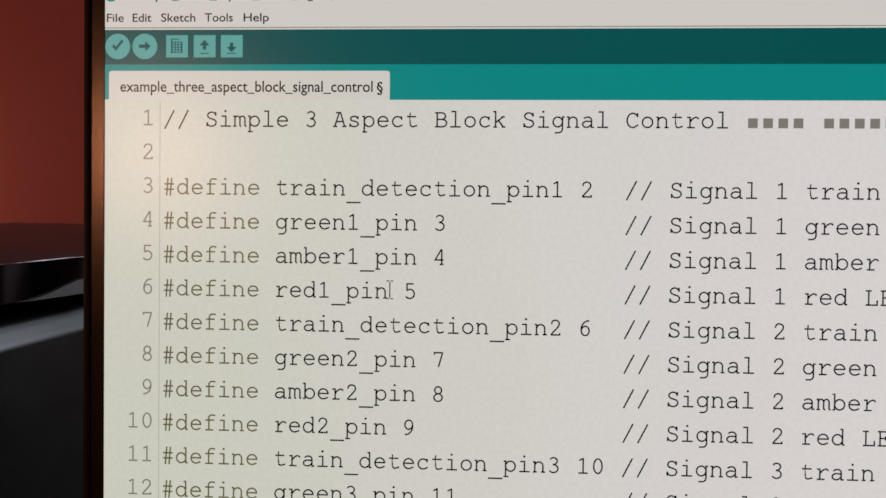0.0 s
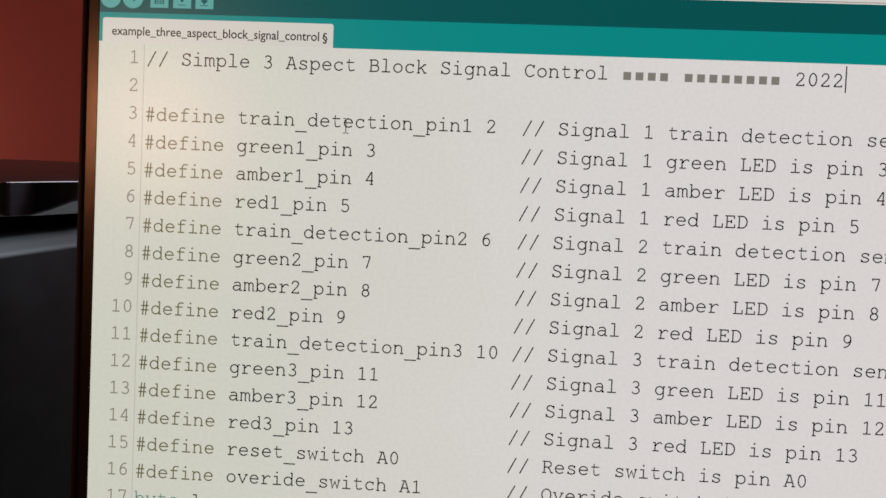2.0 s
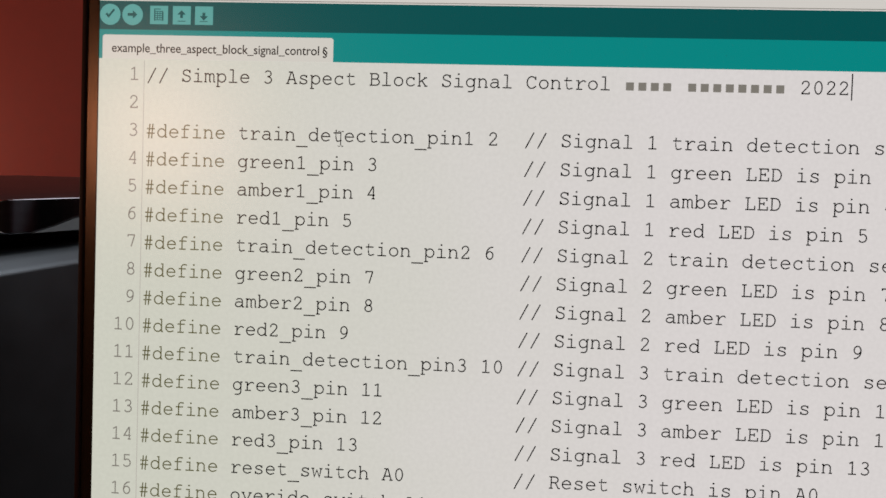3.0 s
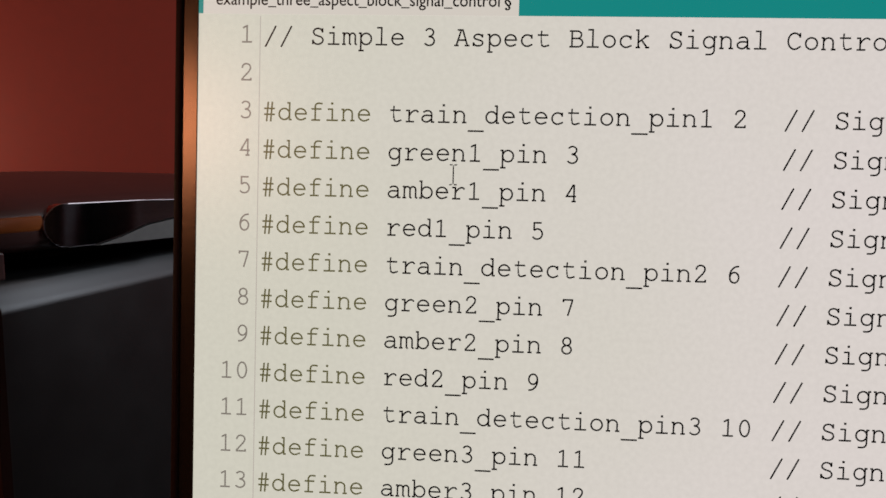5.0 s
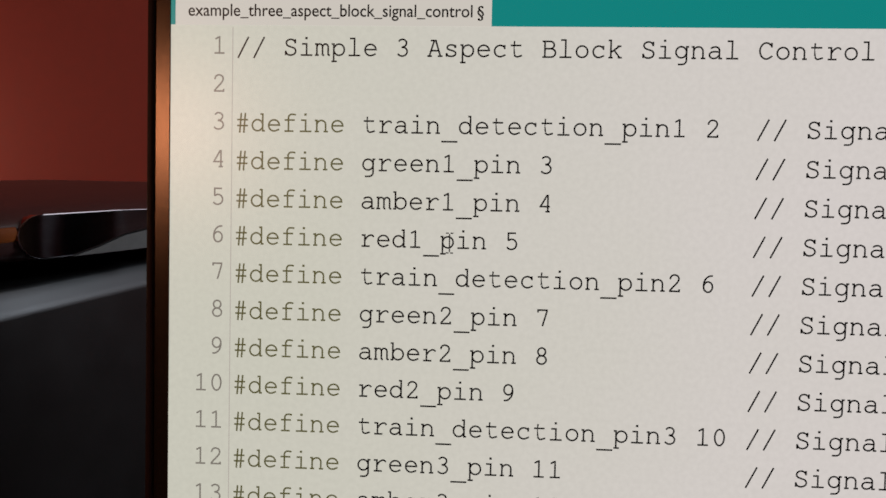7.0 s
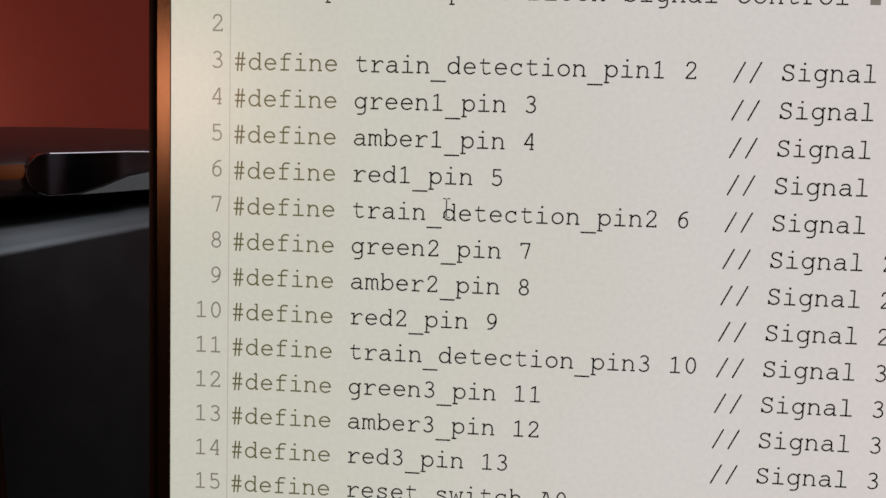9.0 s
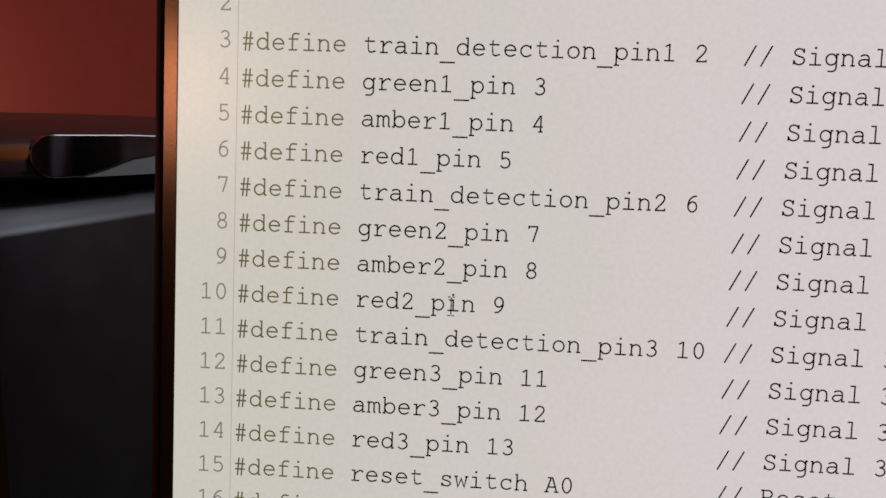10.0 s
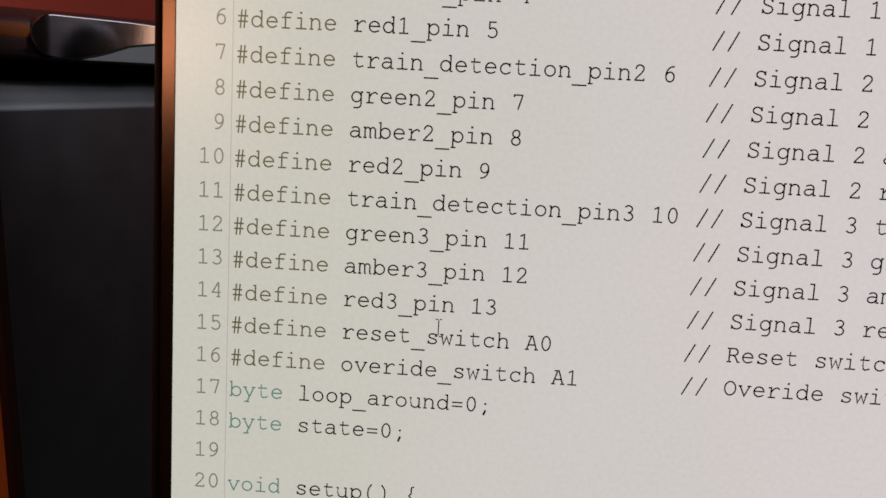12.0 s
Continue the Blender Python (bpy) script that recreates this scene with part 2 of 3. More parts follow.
# The typewriter letters, drawn as pen strokes in millimetres from the middle of the cell and the baseline. Strokes are parted by ";",
# "x,z" is a point of a stroke, "@x,z,rx,rz,a,b" an arc from a to b degrees, and a stroke that begins with "~" is a smooth curve.
PEN = {
    "a": "-1.2,2.7 -.6,3.05 0,3.12 @.05,2.2,.97,.92,88,0 1.02,.19 1.75,.19; 1.0,1.85 -.1,1.92 @-.35,1.05,1.15,.87,100,280 .3,.35 1.0,1.0",
    "b": "-1.8,4.6 -1.2,4.6 -1.2,.19 -1.8,.19; @.2,1.65,1.4,1.47,0,360",
    "c": "1.2,3.2 1.2,2.15; @.05,1.65,1.45,1.47,40,300 1.45,.7",
    "d": "@-.2,1.65,1.4,1.47,0,360; .55,4.6 1.2,4.6 1.2,.19 1.8,.19",
    "e": "-1.4,1.75 1.42,1.75 @0,1.65,1.44,1.47,4,290 1.4,.65",
    "f": "~1.6,4.5 .8,4.62 .05,4.5 -.35,3.9 -.35,3.1 -.35,1.5 -.35,.19; -1.4,3.11 1.3,3.11; -1.4,.19 1.0,.19",
    "g": "@-.15,1.7,1.35,1.42,0,360; 1.8,3.11 1.2,3.11 1.2,-.3 @.1,-.35,1.1,1.05,0,-90 -.95,-1.4",
    "h": "-1.8,4.6 -1.25,4.6 -1.25,.19; -1.25,2.1 @-.05,2.05,1.15,1.06,165,0 1.1,.19; -1.8,.19 -.65,.19; .55,.19 1.75,.19",
    "i": "-1.25,3.11 0,3.11 0,.19; -1.55,.19 1.55,.19; -.08,4.3 -.08,4.9",
    "k": "-1.75,4.6 -1.1,4.6 -1.1,.19; -1.75,.19 -.6,.19; -1.1,1.5 1.05,3.11; .5,3.11 1.55,3.11; -.3,2.1 1.15,.19; .65,.19 1.75,.19",
    "l": "-1.25,4.6 0,4.6 0,.19; -1.55,.19 1.55,.19",
    "m": "-2.0,3.11 -1.5,3.11 -1.5,.19; @-.75,2.3,.75,.82,175,0 0,.19; @.75,2.3,.75,.82,175,0 1.5,.19; -2.0,.19 -1.0,.19; 0,.19 .45,.19; 1.5,.19 2.0,.19",
    "n": "-1.8,3.11 -1.25,3.11 -1.25,.19; -1.25,2.1 @-.05,2.05,1.15,1.06,165,0 1.1,.19; -1.8,.19 -.65,.19; .55,.19 1.75,.19",
    "o": "@0,1.65,1.45,1.47,0,360",
    "p": "-1.85,3.11 -1.25,3.11 -1.25,-1.4; -1.85,-1.4 -.4,-1.4; @.15,1.65,1.4,1.47,0,360",
    "r": "-1.55,3.11 -.7,3.11 -.7,.19; -1.55,.19 .65,.19; ~-.7,1.75 -.1,2.6 .65,3.08 1.25,3.08 1.7,2.65",
    "s": "1.1,3.2 1.1,2.3; ~1.1,2.4 .75,2.95 0,3.14 -.75,2.95 -1.05,2.4 -.75,1.98 0,1.74 .9,1.42 1.2,.9 .85,.38 0,.16 -.85,.38 -1.2,.9; -1.2,1.05 -1.2,.1",
    "t": "-.5,4.25 -.5,.95 @.25,.98,.75,.8,180,280 1.5,.55; -1.5,3.11 1.25,3.11",
    "u": "-1.8,3.11 -1.25,3.11 -1.25,1.2 @-.05,1.25,1.2,1.08,180,345; .5,3.11 1.15,3.11 1.15,.19 1.8,.19",
    "v": "-1.4,3.11 0,.1 1.4,3.11; -1.9,3.11 -.75,3.11; .75,3.11 1.9,3.11",
    "w": "-1.5,3.11 -.9,.1 0,2.5 .9,.1 1.5,3.11; -2.0,3.11 -.95,3.11; .95,3.11 2.0,3.11",
    "y": "-1.4,3.11 .05,.2; 1.4,3.11 -.6,-1.4; -1.55,-1.4 .1,-1.4; -1.9,3.11 -.75,3.11; .75,3.11 1.9,3.11",
    "A": "-1.45,.19 -.2,4.22 .2,4.22 1.45,.19; -1.15,4.22 .3,4.22; -1.0,1.6 1.0,1.6; -2.0,.19 -.75,.19; .75,.19 2.0,.19",
    "B": "-1.75,4.22 .3,4.22 @.3,3.28,1.0,.94,90,-90 -1.1,2.34; -1.1,4.22 -1.1,.19; .3,2.34 @.4,1.26,1.25,1.07,90,-90 -1.75,.19",
    "C": "1.4,4.3 1.4,3.1; @.05,2.2,1.6,2.05,38,305 1.6,.95",
    "D": "-1.75,4.22 -.1,4.22 @-.1,2.2,1.65,2.02,90,-90 -1.75,.19; -1.15,4.22 -1.15,.19",
    "E": "-1.75,4.22 1.35,4.22 1.35,3.25; -1.1,4.22 -1.1,.19; -1.75,.19 1.55,.19 1.55,1.3; -1.1,2.3 .4,2.3; .4,2.9 .4,1.7",
    "L": "-1.65,4.22 0,4.22; -.8,4.22 -.8,.19; -1.65,.19 1.55,.19 1.55,1.55",
    "O": "@0,2.2,1.6,2.05,0,360",
    "R": "-1.85,4.22 .2,4.22 @.2,3.2,1.05,1.02,90,-90 -1.15,2.18; -1.15,4.22 -1.15,.19; -1.85,.19 -.5,.19; 0,2.18 .6,1.7 1.35,.19 2.0,.19",
    "S": "1.2,4.35 1.2,3.2; ~1.2,3.35 .8,4.0 0,4.27 -.85,4.0 -1.2,3.3 -.85,2.65 0,2.3 .95,1.95 1.35,1.2 .95,.45 0,.14 -.9,.4 -1.35,1.15; -1.35,1.3 -1.35,.1",
    "0": "@0,2.3,1.2,2.13,0,360",
    "1": "-1.15,3.85 -.1,4.42 0,4.42 0,.19; -1.35,.19 1.35,.19",
    "2": "~-1.2,3.3 -.9,4.1 -.1,4.45 .8,4.1 1.05,3.3 .6,2.4 -.4,1.3 -1.3,.25; -1.4,.19 1.2,.19 1.2,.75",
    "3": "~-1.1,3.95 -.5,4.4 .2,4.43 .85,4.0 .95,3.3 .5,2.65 -.3,2.45; ~-.3,2.45 .7,2.2 1.2,1.4 .9,.55 .1,.15 -.7,.25 -1.3,.7",
    "4": ".65,.19 .65,4.4 .4,4.4 -1.25,1.5 1.2,1.5; .05,.19 1.2,.19",
    "5": "1.0,4.4 -.95,4.4 -.95,2.4; ~-.95,2.4 -.2,2.8 .7,2.55 1.2,1.6 .85,.55 0,.15 -.8,.3 -1.3,.75",
    "6": "~1.2,4.4 .2,4.25 -.7,3.4 -1.08,2.3 -1.08,1.6; @.05,1.5,1.13,1.35,0,360",
    "7": "-1.2,3.75 -1.2,4.4 1.1,4.4 1.1,4.05 0,.19",
    "8": "@0,3.4,1.0,1.03,0,360; @0,1.26,1.2,1.1,0,360",
    "9": "@-.05,3.1,1.13,1.35,0,360; ~-1.2,.2 -.2,.35 .7,1.2 1.08,2.3 1.08,3.0",
    "#": "-.35,4.85 -.75,-.4; .75,4.85 .35,-.4; -1.45,3.05 1.45,3.05; -1.45,1.5 1.45,1.5",
    "/": "-1.4,-.7 1.4,4.85", "_": "-2.12,-2.0 2.12,-2.0", "=": "-1.6,1.3 1.6,1.3; -1.6,2.5 1.6,2.5",
    ";": "0,2.9 0,2.3; .15,.7 -.5,-.9",
    "(": "~.6,4.9 -.3,3.5 -.5,2 -.3,.5 .6,-.9", ")": "~-.6,4.9 .3,3.5 .5,2 .3,.5 -.6,-.9",
    "{": "~1.0,4.9 .3,4.7 .1,4.0 .1,2.8 -.5,2 .1,1.2 .1,0 .3,-.7 1.0,-.9",
}


def smooth_curve(pts, steps=4):
    """A curve that runs through all the points."""
    ends = [pts[0]] + pts + [pts[-1]]
    out = []
    for p, q, r, s in zip(ends, ends[1:], ends[2:], ends[3:]):
        for k in range(steps):
            u = k / steps
            out.append(tuple(0.5 * (2 * q[i] + (r[i] - p[i]) * u + (2 * p[i] - 5 * q[i] + 4 * r[i] - s[i]) * u * u
                                    + (3 * q[i] - p[i] - 3 * r[i] + s[i]) * u ** 3) for i in (0, 1)))
    return out + [pts[-1]]


@functools.lru_cache(None)
def pen_strokes(ch):
    strokes = []
    for text in PEN[ch].split(";"):
        text = text.strip()
        pts = []
        for token in text.lstrip("~").split():
            v = [float(n) for n in token.lstrip("@").split(",")]
            if token[0] == "@":
                n = max(6, round(abs(v[5] - v[4]) / 18))
                turns = [radians(v[4] + (v[5] - v[4]) * i / n) for i in range(n + 1)]
                pts += [(v[0] + v[2] * math.cos(a), v[1] + v[3] * math.sin(a)) for a in turns]
            else:
                pts.append((v[0], v[1]))
        strokes.append(smooth_curve(pts) if text[0] == "~" else pts)
    return strokes


def ribbon(bm, pts, width, x, z, lift):
    """A flat pen stroke of that width along the points, with mitred corners and square ends."""
    pts = [Vector(p) for i, p in enumerate(pts) if i == 0 or (Vector(p) - Vector(pts[i - 1])).length > 1e-4]
    ways = [(q - p).normalized() for p, q in zip(pts, pts[1:])]
    closed = (pts[0] - pts[-1]).length < 1e-3
    edge = []
    for i, p in enumerate(pts):
        before = ways[i - 1] if i or closed else ways[0]
        after = ways[i] if i < len(ways) else (ways[0] if closed else ways[-1])
        across = (before + after).normalized() if (before + after).length > 0.05 else after
        reach = width / 2 / max(0.45, abs(across.dot(after)))
        side = Vector((-across.y, across.x)) * reach
        edge.append((p + side, p - side))
    made = [[bm.verts.new(((x + v.x) / 1000, -lift / 1000, (z + v.y) / 1000)) for v in pair] for pair in edge]
    for p, q in zip(made, made[1:]):
        bm.faces.new((p[0], p[1], q[1], q[0]))


def flat(bm, points, faces, lift):
    made = [bm.verts.new((x / 1000, -lift / 1000, z / 1000)) for x, z in points]
    for f in faces:
        bm.faces.new([made[i] for i in f])


def bar(bm, x0, x1, z0, z1, lift):
    flat(bm, ((x0, z0), (x1, z0), (x1, z1), (x0, z1)), ((0, 1, 2, 3),), lift)


def typed(bm, ch, x, z, lift):
    """One typewriter letter: centre of its cell at x, baseline at z, in millimetres."""
    for k, pts in enumerate(pen_strokes(ch)):
        dot = (ch == "i" and k == 2) or ch == ";"
        ribbon(bm, pts, 0.62 if dot else STROKE, x, z, lift + 0.006 * k)


def typed_text(name, text, column, line, mat, parent, label, lift=0.12):
    bm = bmesh.new()
    for i, ch in enumerate(text):
        if ch != " ":
            typed(bm, ch, (column + i) * ADVANCE, -(line * PITCH + 2.1), lift)
    return part(name, bm, mat, parent, label)


def ui_text(name, text, x0, x1, z, height, mat, parent, label, lift=0.25):
    """A run of the built-in font between x0 and x1, with capitals of that height."""
    points, faces = glyph(text, -0.008)
    left, right = min(p[0] for p in points), max(p[0] for p in points)
    sx, sz = (x1 - x0) / (right - left), height / 0.73
    bm = bmesh.new()
    flat(bm, [(x0 + (px - left) * sx, z + pz * sz) for px, pz in points], faces, lift)
    return part(name, bm, mat, parent, label)


# ---------------- the monitor ----------------
LEFT, RIGHT, TOP, BOTTOM = -19.6, 507.0, -31.0, 266.0     # the lit panel, in millimetres
CODE = (
    (1, "", "", "// Simple 3 Aspect Block Signal Control ", 0),
    (3, "#define", "train_detection_pin1 2", "// Signal 1 train detection sensor", 32), (4, "#define", "green1_pin 3", "// Signal 1 green LED is pin 3", 32),
    (5, "#define", "amber1_pin 4", "// Signal 1 amber LED is pin 4", 32), (6, "#define", "red1_pin 5", "// Signal 1 red LED is pin 5", 32),
    (7, "#define", "train_detection_pin2 6", "// Signal 2 train detection sen", 32), (8, "#define", "green2_pin 7", "// Signal 2 green LED is pin 7", 32),
    (9, "#define", "amber2_pin 8", "// Signal 2 amber LED is pin 8", 32), (10, "#define", "red2_pin 9", "// Signal 2 red LED is pin 9", 32),
    (11, "#define", "train_detection_pin3 10", "// Signal 3 train detection sen", 32), (12, "#define", "green3_pin 11", "// Signal 3 green LED is pin 11", 32),
    (13, "#define", "amber3_pin 12", "// Signal 3 amber LED is pin 12", 32), (14, "#define", "red3_pin 13", "// Signal 3 red LED is pin 13", 32),
    (15, "#define", "reset_switch A0", "// Reset switch is pin A0", 32), (16, "#define", "overide_switch A1", "// Overide switch is pin A1", 32),
    (17, "byte", "loop_around=0;", "", 0), (18, "byte", "state=0;", "", 0), (20, "void", "setup() {", "", 0),
)


def rect(x0, x1, y0, y1, lift, depth=0.1):
    return box(x0 / 1000, x1 / 1000, -lift / 1000, (depth - lift) / 1000, -y1 / 1000, -y0 / 1000)


def rounded(x0, x1, y0, y1, r, lift, top_only=False):
    pts = []
    for cx, cy, a in ((x1 - r, y0 + r, 0), (x0 + r, y0 + r, 90)):
        pts += [(cx + r * math.cos(radians(a + i * 15)), cy - r * math.sin(radians(a + i * 15))) for i in range(7)]
    pts += [(x0, y1), (x1, y1)]
    bm = prism([(x / 1000, -y / 1000) for x, y in pts], 0.0001)
    bmesh.ops.translate(bm, vec=(0, -lift / 1000, 0), verts=bm.verts)
    return bm


def frame_bar(bm, inner, outer, front, back, bevel=0.0):
    """A picture-frame shape between two rectangles (x0, x1, z0, z1), in metres."""
    (a0, a1, b0, b1), (c0, c1, d0, d1) = inner, outer
    rings = []
    for y, i_in in ((front, True), (front, False), (back, False), (back, True)):
        x0, x1, z0, z1 = (a0, a1, b0, b1) if i_in else (c0, c1, d0, d1)
        rings.append([bm.verts.new((x, y, z)) for x, z in ((x0, z0), (x1, z0), (x1, z1), (x0, z1))])
    for k in range(4):
        r, s = rings[k], rings[(k + 1) % 4]
        for i in range(4):
            bm.faces.new((r[i], r[(i + 1) % 4], s[(i + 1) % 4], s[i]))
    bmesh.ops.recalc_face_normals(bm, faces=bm.faces)
    if bevel:
        bmesh.ops.bevel(bm, geom=list(bm.edges), offset=bevel, segments=2, profile=0.5, affect="EDGES")
    return bm


def monitor():
    base = empty("computer_monitor", SCREEN.copy(), "flat monitor showing program code, slim dark brown bezel, on desk", "monitor")
    x0, x1, z0, z1 = LEFT / 1000, RIGHT / 1000, -BOTTOM / 1000, -TOP / 1000
    part("bezel", frame_bar(bmesh.new(), (x0, x1, z0, z1), (x0 - 0.0040, x1 + 0.0040, z0 - 0.0040, z1 + 0.0040), -0.0003, 0.006, 0.0002),
         M["bezel"], base, "slim satin brown inner bezel")
    part("outer_frame", frame_bar(bmesh.new(), (x0 - 0.0041, x1 + 0.0041, z0 - 0.0041, z1 + 0.0041), (x0 - 0.0060, x1 + 0.0060, z0 - 0.0060, z1 + 0.0060), -0.0012, 0.012, 0.0006),
         M["bezel_edge"], base, "black rounded outer frame")
    part("back_shell", box(x0 - 0.0055, x1 + 0.0055, 0.0121, 0.030, z0 - 0.0055, z1 + 0.0055, 0.006, 3), M["shell"], base)
    part("rear_housing", box(x0 + 0.10, x1 - 0.10, 0.0302, 0.055, z0 + 0.04, z1 - 0.06, 0.012, 3), M["shell"], base)
    cx = (x0 + x1) / 2
    foot = 0.75 - (ORIGIN.z + z0 * math.cos(radians(TILT)))
    part("stand_neck", box(cx - 0.035, cx + 0.035, 0.056, 0.085, z0 - 0.155, z0 + 0.16, 0.006, 2), M["shell"], base)
    plate = part("stand_base", box(cx - 0.12, cx + 0.12, -0.02, 0.17, 0.7502, 0.764, 0.005, 2), M["shell"], base)
    plate.matrix_parent_inverse = SCREEN.inverted()
    return base


def screen(base):
    panel = part("screen", rect(LEFT, RIGHT, TOP, BOTTOM, 0.0, 3.0), M["white"], base, "glowing white code editor on the screen")
    part("menu_bar", rect(LEFT, RIGHT, -26.7, -16.5, 0.08), M["menu"], panel, "white menu bar")
    part("menu_line", rect(LEFT, RIGHT, -17.1, -16.85, 0.1), M["number"], panel, "thin grey line")
    part("tool_bar", rect(LEFT, RIGHT, -16.4, -6.2, 0.08), M["dark_teal"], panel, "dark teal tool bar")
    part("tab_bar", rect(LEFT, RIGHT, -6.2, 4.1, 0.08), M["teal"], panel, "bright teal tab bar")
    part("file_tab", rounded(-18.3, 65.4, -4.3, 4.2, 0.9, 0.2), M["tab"], panel, "pale file tab")
    title = ui_text("tab_title", "example_three_aspect_block_signal_control", -14.8, 60.4, -1.85, 3.35, M["ink"], panel, "small dark file name", 0.3)
    tagged(title, kind="stuff")
    ui_text("tab_mark", "§", 61.6, 63.4, -1.8, 3.0, M["ink"], panel, "dark paragraph mark", 0.3)
    for word, a, b in (("File", -19.0, -13.9), ("Edit", -11.2, -5.5), ("Sketch", -2.6, 7.7), ("Tools", 10.5, 18.9), ("Help", 22.1, 29.6)):
        ui_text("menu_word", word, a, b, 18.75, 2.55, M["ink"], panel, "dark menu word", 0.2)
    title = ui_text("window_title", "example_three_aspect_block_signal_control", -13.5, 62.0, 25.4, 2.6, M["ink"], panel, "dark window title", 0.2)
    tagged(title, kind="stuff")
    part("window_icon", prism([((-17.8 + 2.1 * math.cos(k * 0.5236)) / 1000, (26.8 + 2.1 * math.sin(k * 0.5236)) / 1000) for k in range(12)], -0.0001), M["teal"], panel, "teal round window icon")
    # round and square tool buttons with their signs
    for x, kind in ((-15.7, "check"), (-7.5, "right"), (2.2, "page"), (10.5, "up"), (18.6, "down")):
        y = -11.5
        if kind in ("check", "right"):
            shape = prism([((x + 3.75 * math.cos(k * math.pi / 16)) / 1000, (-y + 3.75 * math.sin(k * math.pi / 16)) / 1000) for k in range(32)], -0.0002)
        else:
            shape = rect(x - 3.25, x + 3.25, y - 3.25, y + 3.25, 0.2)
        button = part("tool_button", shape, M["pale_teal"], panel, "pale teal tool button")
        bm = bmesh.new()
        lift = 0.35
        if kind == "check":
            flat(bm, ((x - 1.7, -y), (x - 1.1, -y + 0.6), (x - 0.5, -y - 1.3), (x - 0.5, -y - 0.2), (x + 1.8, -y + 1.5), (x + 1.3, -y + 2.0)), ((0, 2, 3, 1), (2, 4, 5, 3)), lift)
        elif kind == "right":
            bar(bm, x - 1.7, x + 0.3, -y - 0.5, -y + 0.5, lift)
            flat(bm, ((x + 0.2, -y - 1.5), (x + 1.8, -y), (x + 0.2, -y + 1.5)), ((0, 1, 2),), lift)
        elif kind == "page":
            for k in range(5):
                bar(bm, x - 1.5, x + 1.5, -y - 1.9 + k * 0.75, -y - 1.65 + k * 0.75, lift)
            for k in range(4):
                bar(bm, x - 1.5 + k * 0.9, x - 1.25 + k * 0.9, -y - 1.9, -y + 1.4, lift + 0.02)
            bar(bm, x - 1.7, x - 1.35, -y - 2.1, -y + 2.2, lift + 0.04), bar(bm, x - 1.7, x + 0.7, -y + 1.9, -y + 2.2, lift + 0.04)
            bar(bm, x + 1.35, x + 1.7, -y - 2.1, -y + 1.2, lift + 0.04)
        else:
            s = 1 if kind == "up" else -1
            bar(bm, x - 0.5, x + 0.5, min(-y - s * 1.0, -y + s * 0.3), max(-y - s * 1.0, -y + s * 0.3), lift)
            tri = ((x - 1.5, -y + s * 0.2), (x + 1.5, -y + s * 0.2), (x, -y + s * 1.8))
            flat(bm, tri if s > 0 else tri[::-1], ((0, 1, 2),), lift)
            bar(bm, x - 1.4, x + 1.4, -y - 2.25, -y - 2.0, lift)
        sign = part("button_sign", bm, M["dark_teal"], panel, "dark button sign")
    # line numbers, the rule beside them, and the code
    part("gutter_rule", rect(-2.95, -2.75, 4.7, BOTTOM, 0.1), M["rule"], panel, "thin grey rule")
    for line in range(1, 22):
        text = str(line)
        bm = bmesh.new()
        for i, ch in enumerate(text):
            typed(bm, ch, -7.6 - (len(text) - 1 - i) * ADVANCE + 1.2, -(line * PITCH + 1.75), 0.12)
        part("line_number", bm, M["number"], panel, "grey line number")
    for line, word, code, comment, column in CODE:
        if word:
            for i, ch in enumerate(word):
                typed_text("keyword_letter", ch, i, line, M["olive" if word[0] == "#" else "byte"], panel, "olive letter" if word[0] == "#" else "teal letter")
        if code:
            typed_text("code_text", code, len(word) + 1, line, M["ink"], panel, "dark code lettering")
        if comment:
            typed_text("comment_text", comment, column, line, M["ink"], panel, "dark comment lettering")
    # a name in the first line, kept as plain bars, and the year after it
    for c in (*range(40, 44), *range(45, 53)):
        bm = bmesh.new()
        bar(bm, c * ADVANCE - 1.35, c * ADVANCE + 1.35, -12.0, -9.2, 0.12)
        part("name_bar", bm, M["number"], panel, "grey bar in place of a letter")
    typed_text("comment_text", "2022", 54, 1, M["ink"], panel, "dark comment lettering")
    return panel


def text_caret(panel):
    bm = bmesh.new()
    bar(bm, -0.22, 0.22, -4.4, 4.7, 0.0)
    return part("text_caret", bm, M["ink"], panel, "thin dark blinking caret")


def pointer(panel):
    bm = bmesh.new()
    bar(bm, -0.16, 0.16, -2.4, 2.4, 0.0)
    for s in (-1, 1):
        bar(bm, -1.0, -0.2, s * 2.6 - 0.15, s * 2.6 + 0.15, 0.0), bar(bm, 0.2, 1.0, s * 2.6 - 0.15, s * 2.6 + 0.15, 0.0)
    return part("mouse_pointer", bm, M["ink"], panel, "dark I-shaped text pointer")


# ---------------- the computer tower ----------------
CORNER = Vector((-0.0865, 0.0015, 1.1088))
SIDE = Vector((0.292, 0.956, 0))            # the way in which the black side runs back from the front corner
FACE = Vector((-0.95, 0.31, 0))             # the way in which the brown front runs to the left
AXIS = Vector((0.50, 0.866, 0))              # the way in which the top cover's front runs


def turned(origin, along):
    """A pose with x along the given level way and z up."""
    along = along.normalized()
    return Matrix.Translation(origin) @ Matrix((along, Vector((0, 0, 1)).cross(along), Vector((0, 0, 1)))).transposed().to_4x4()


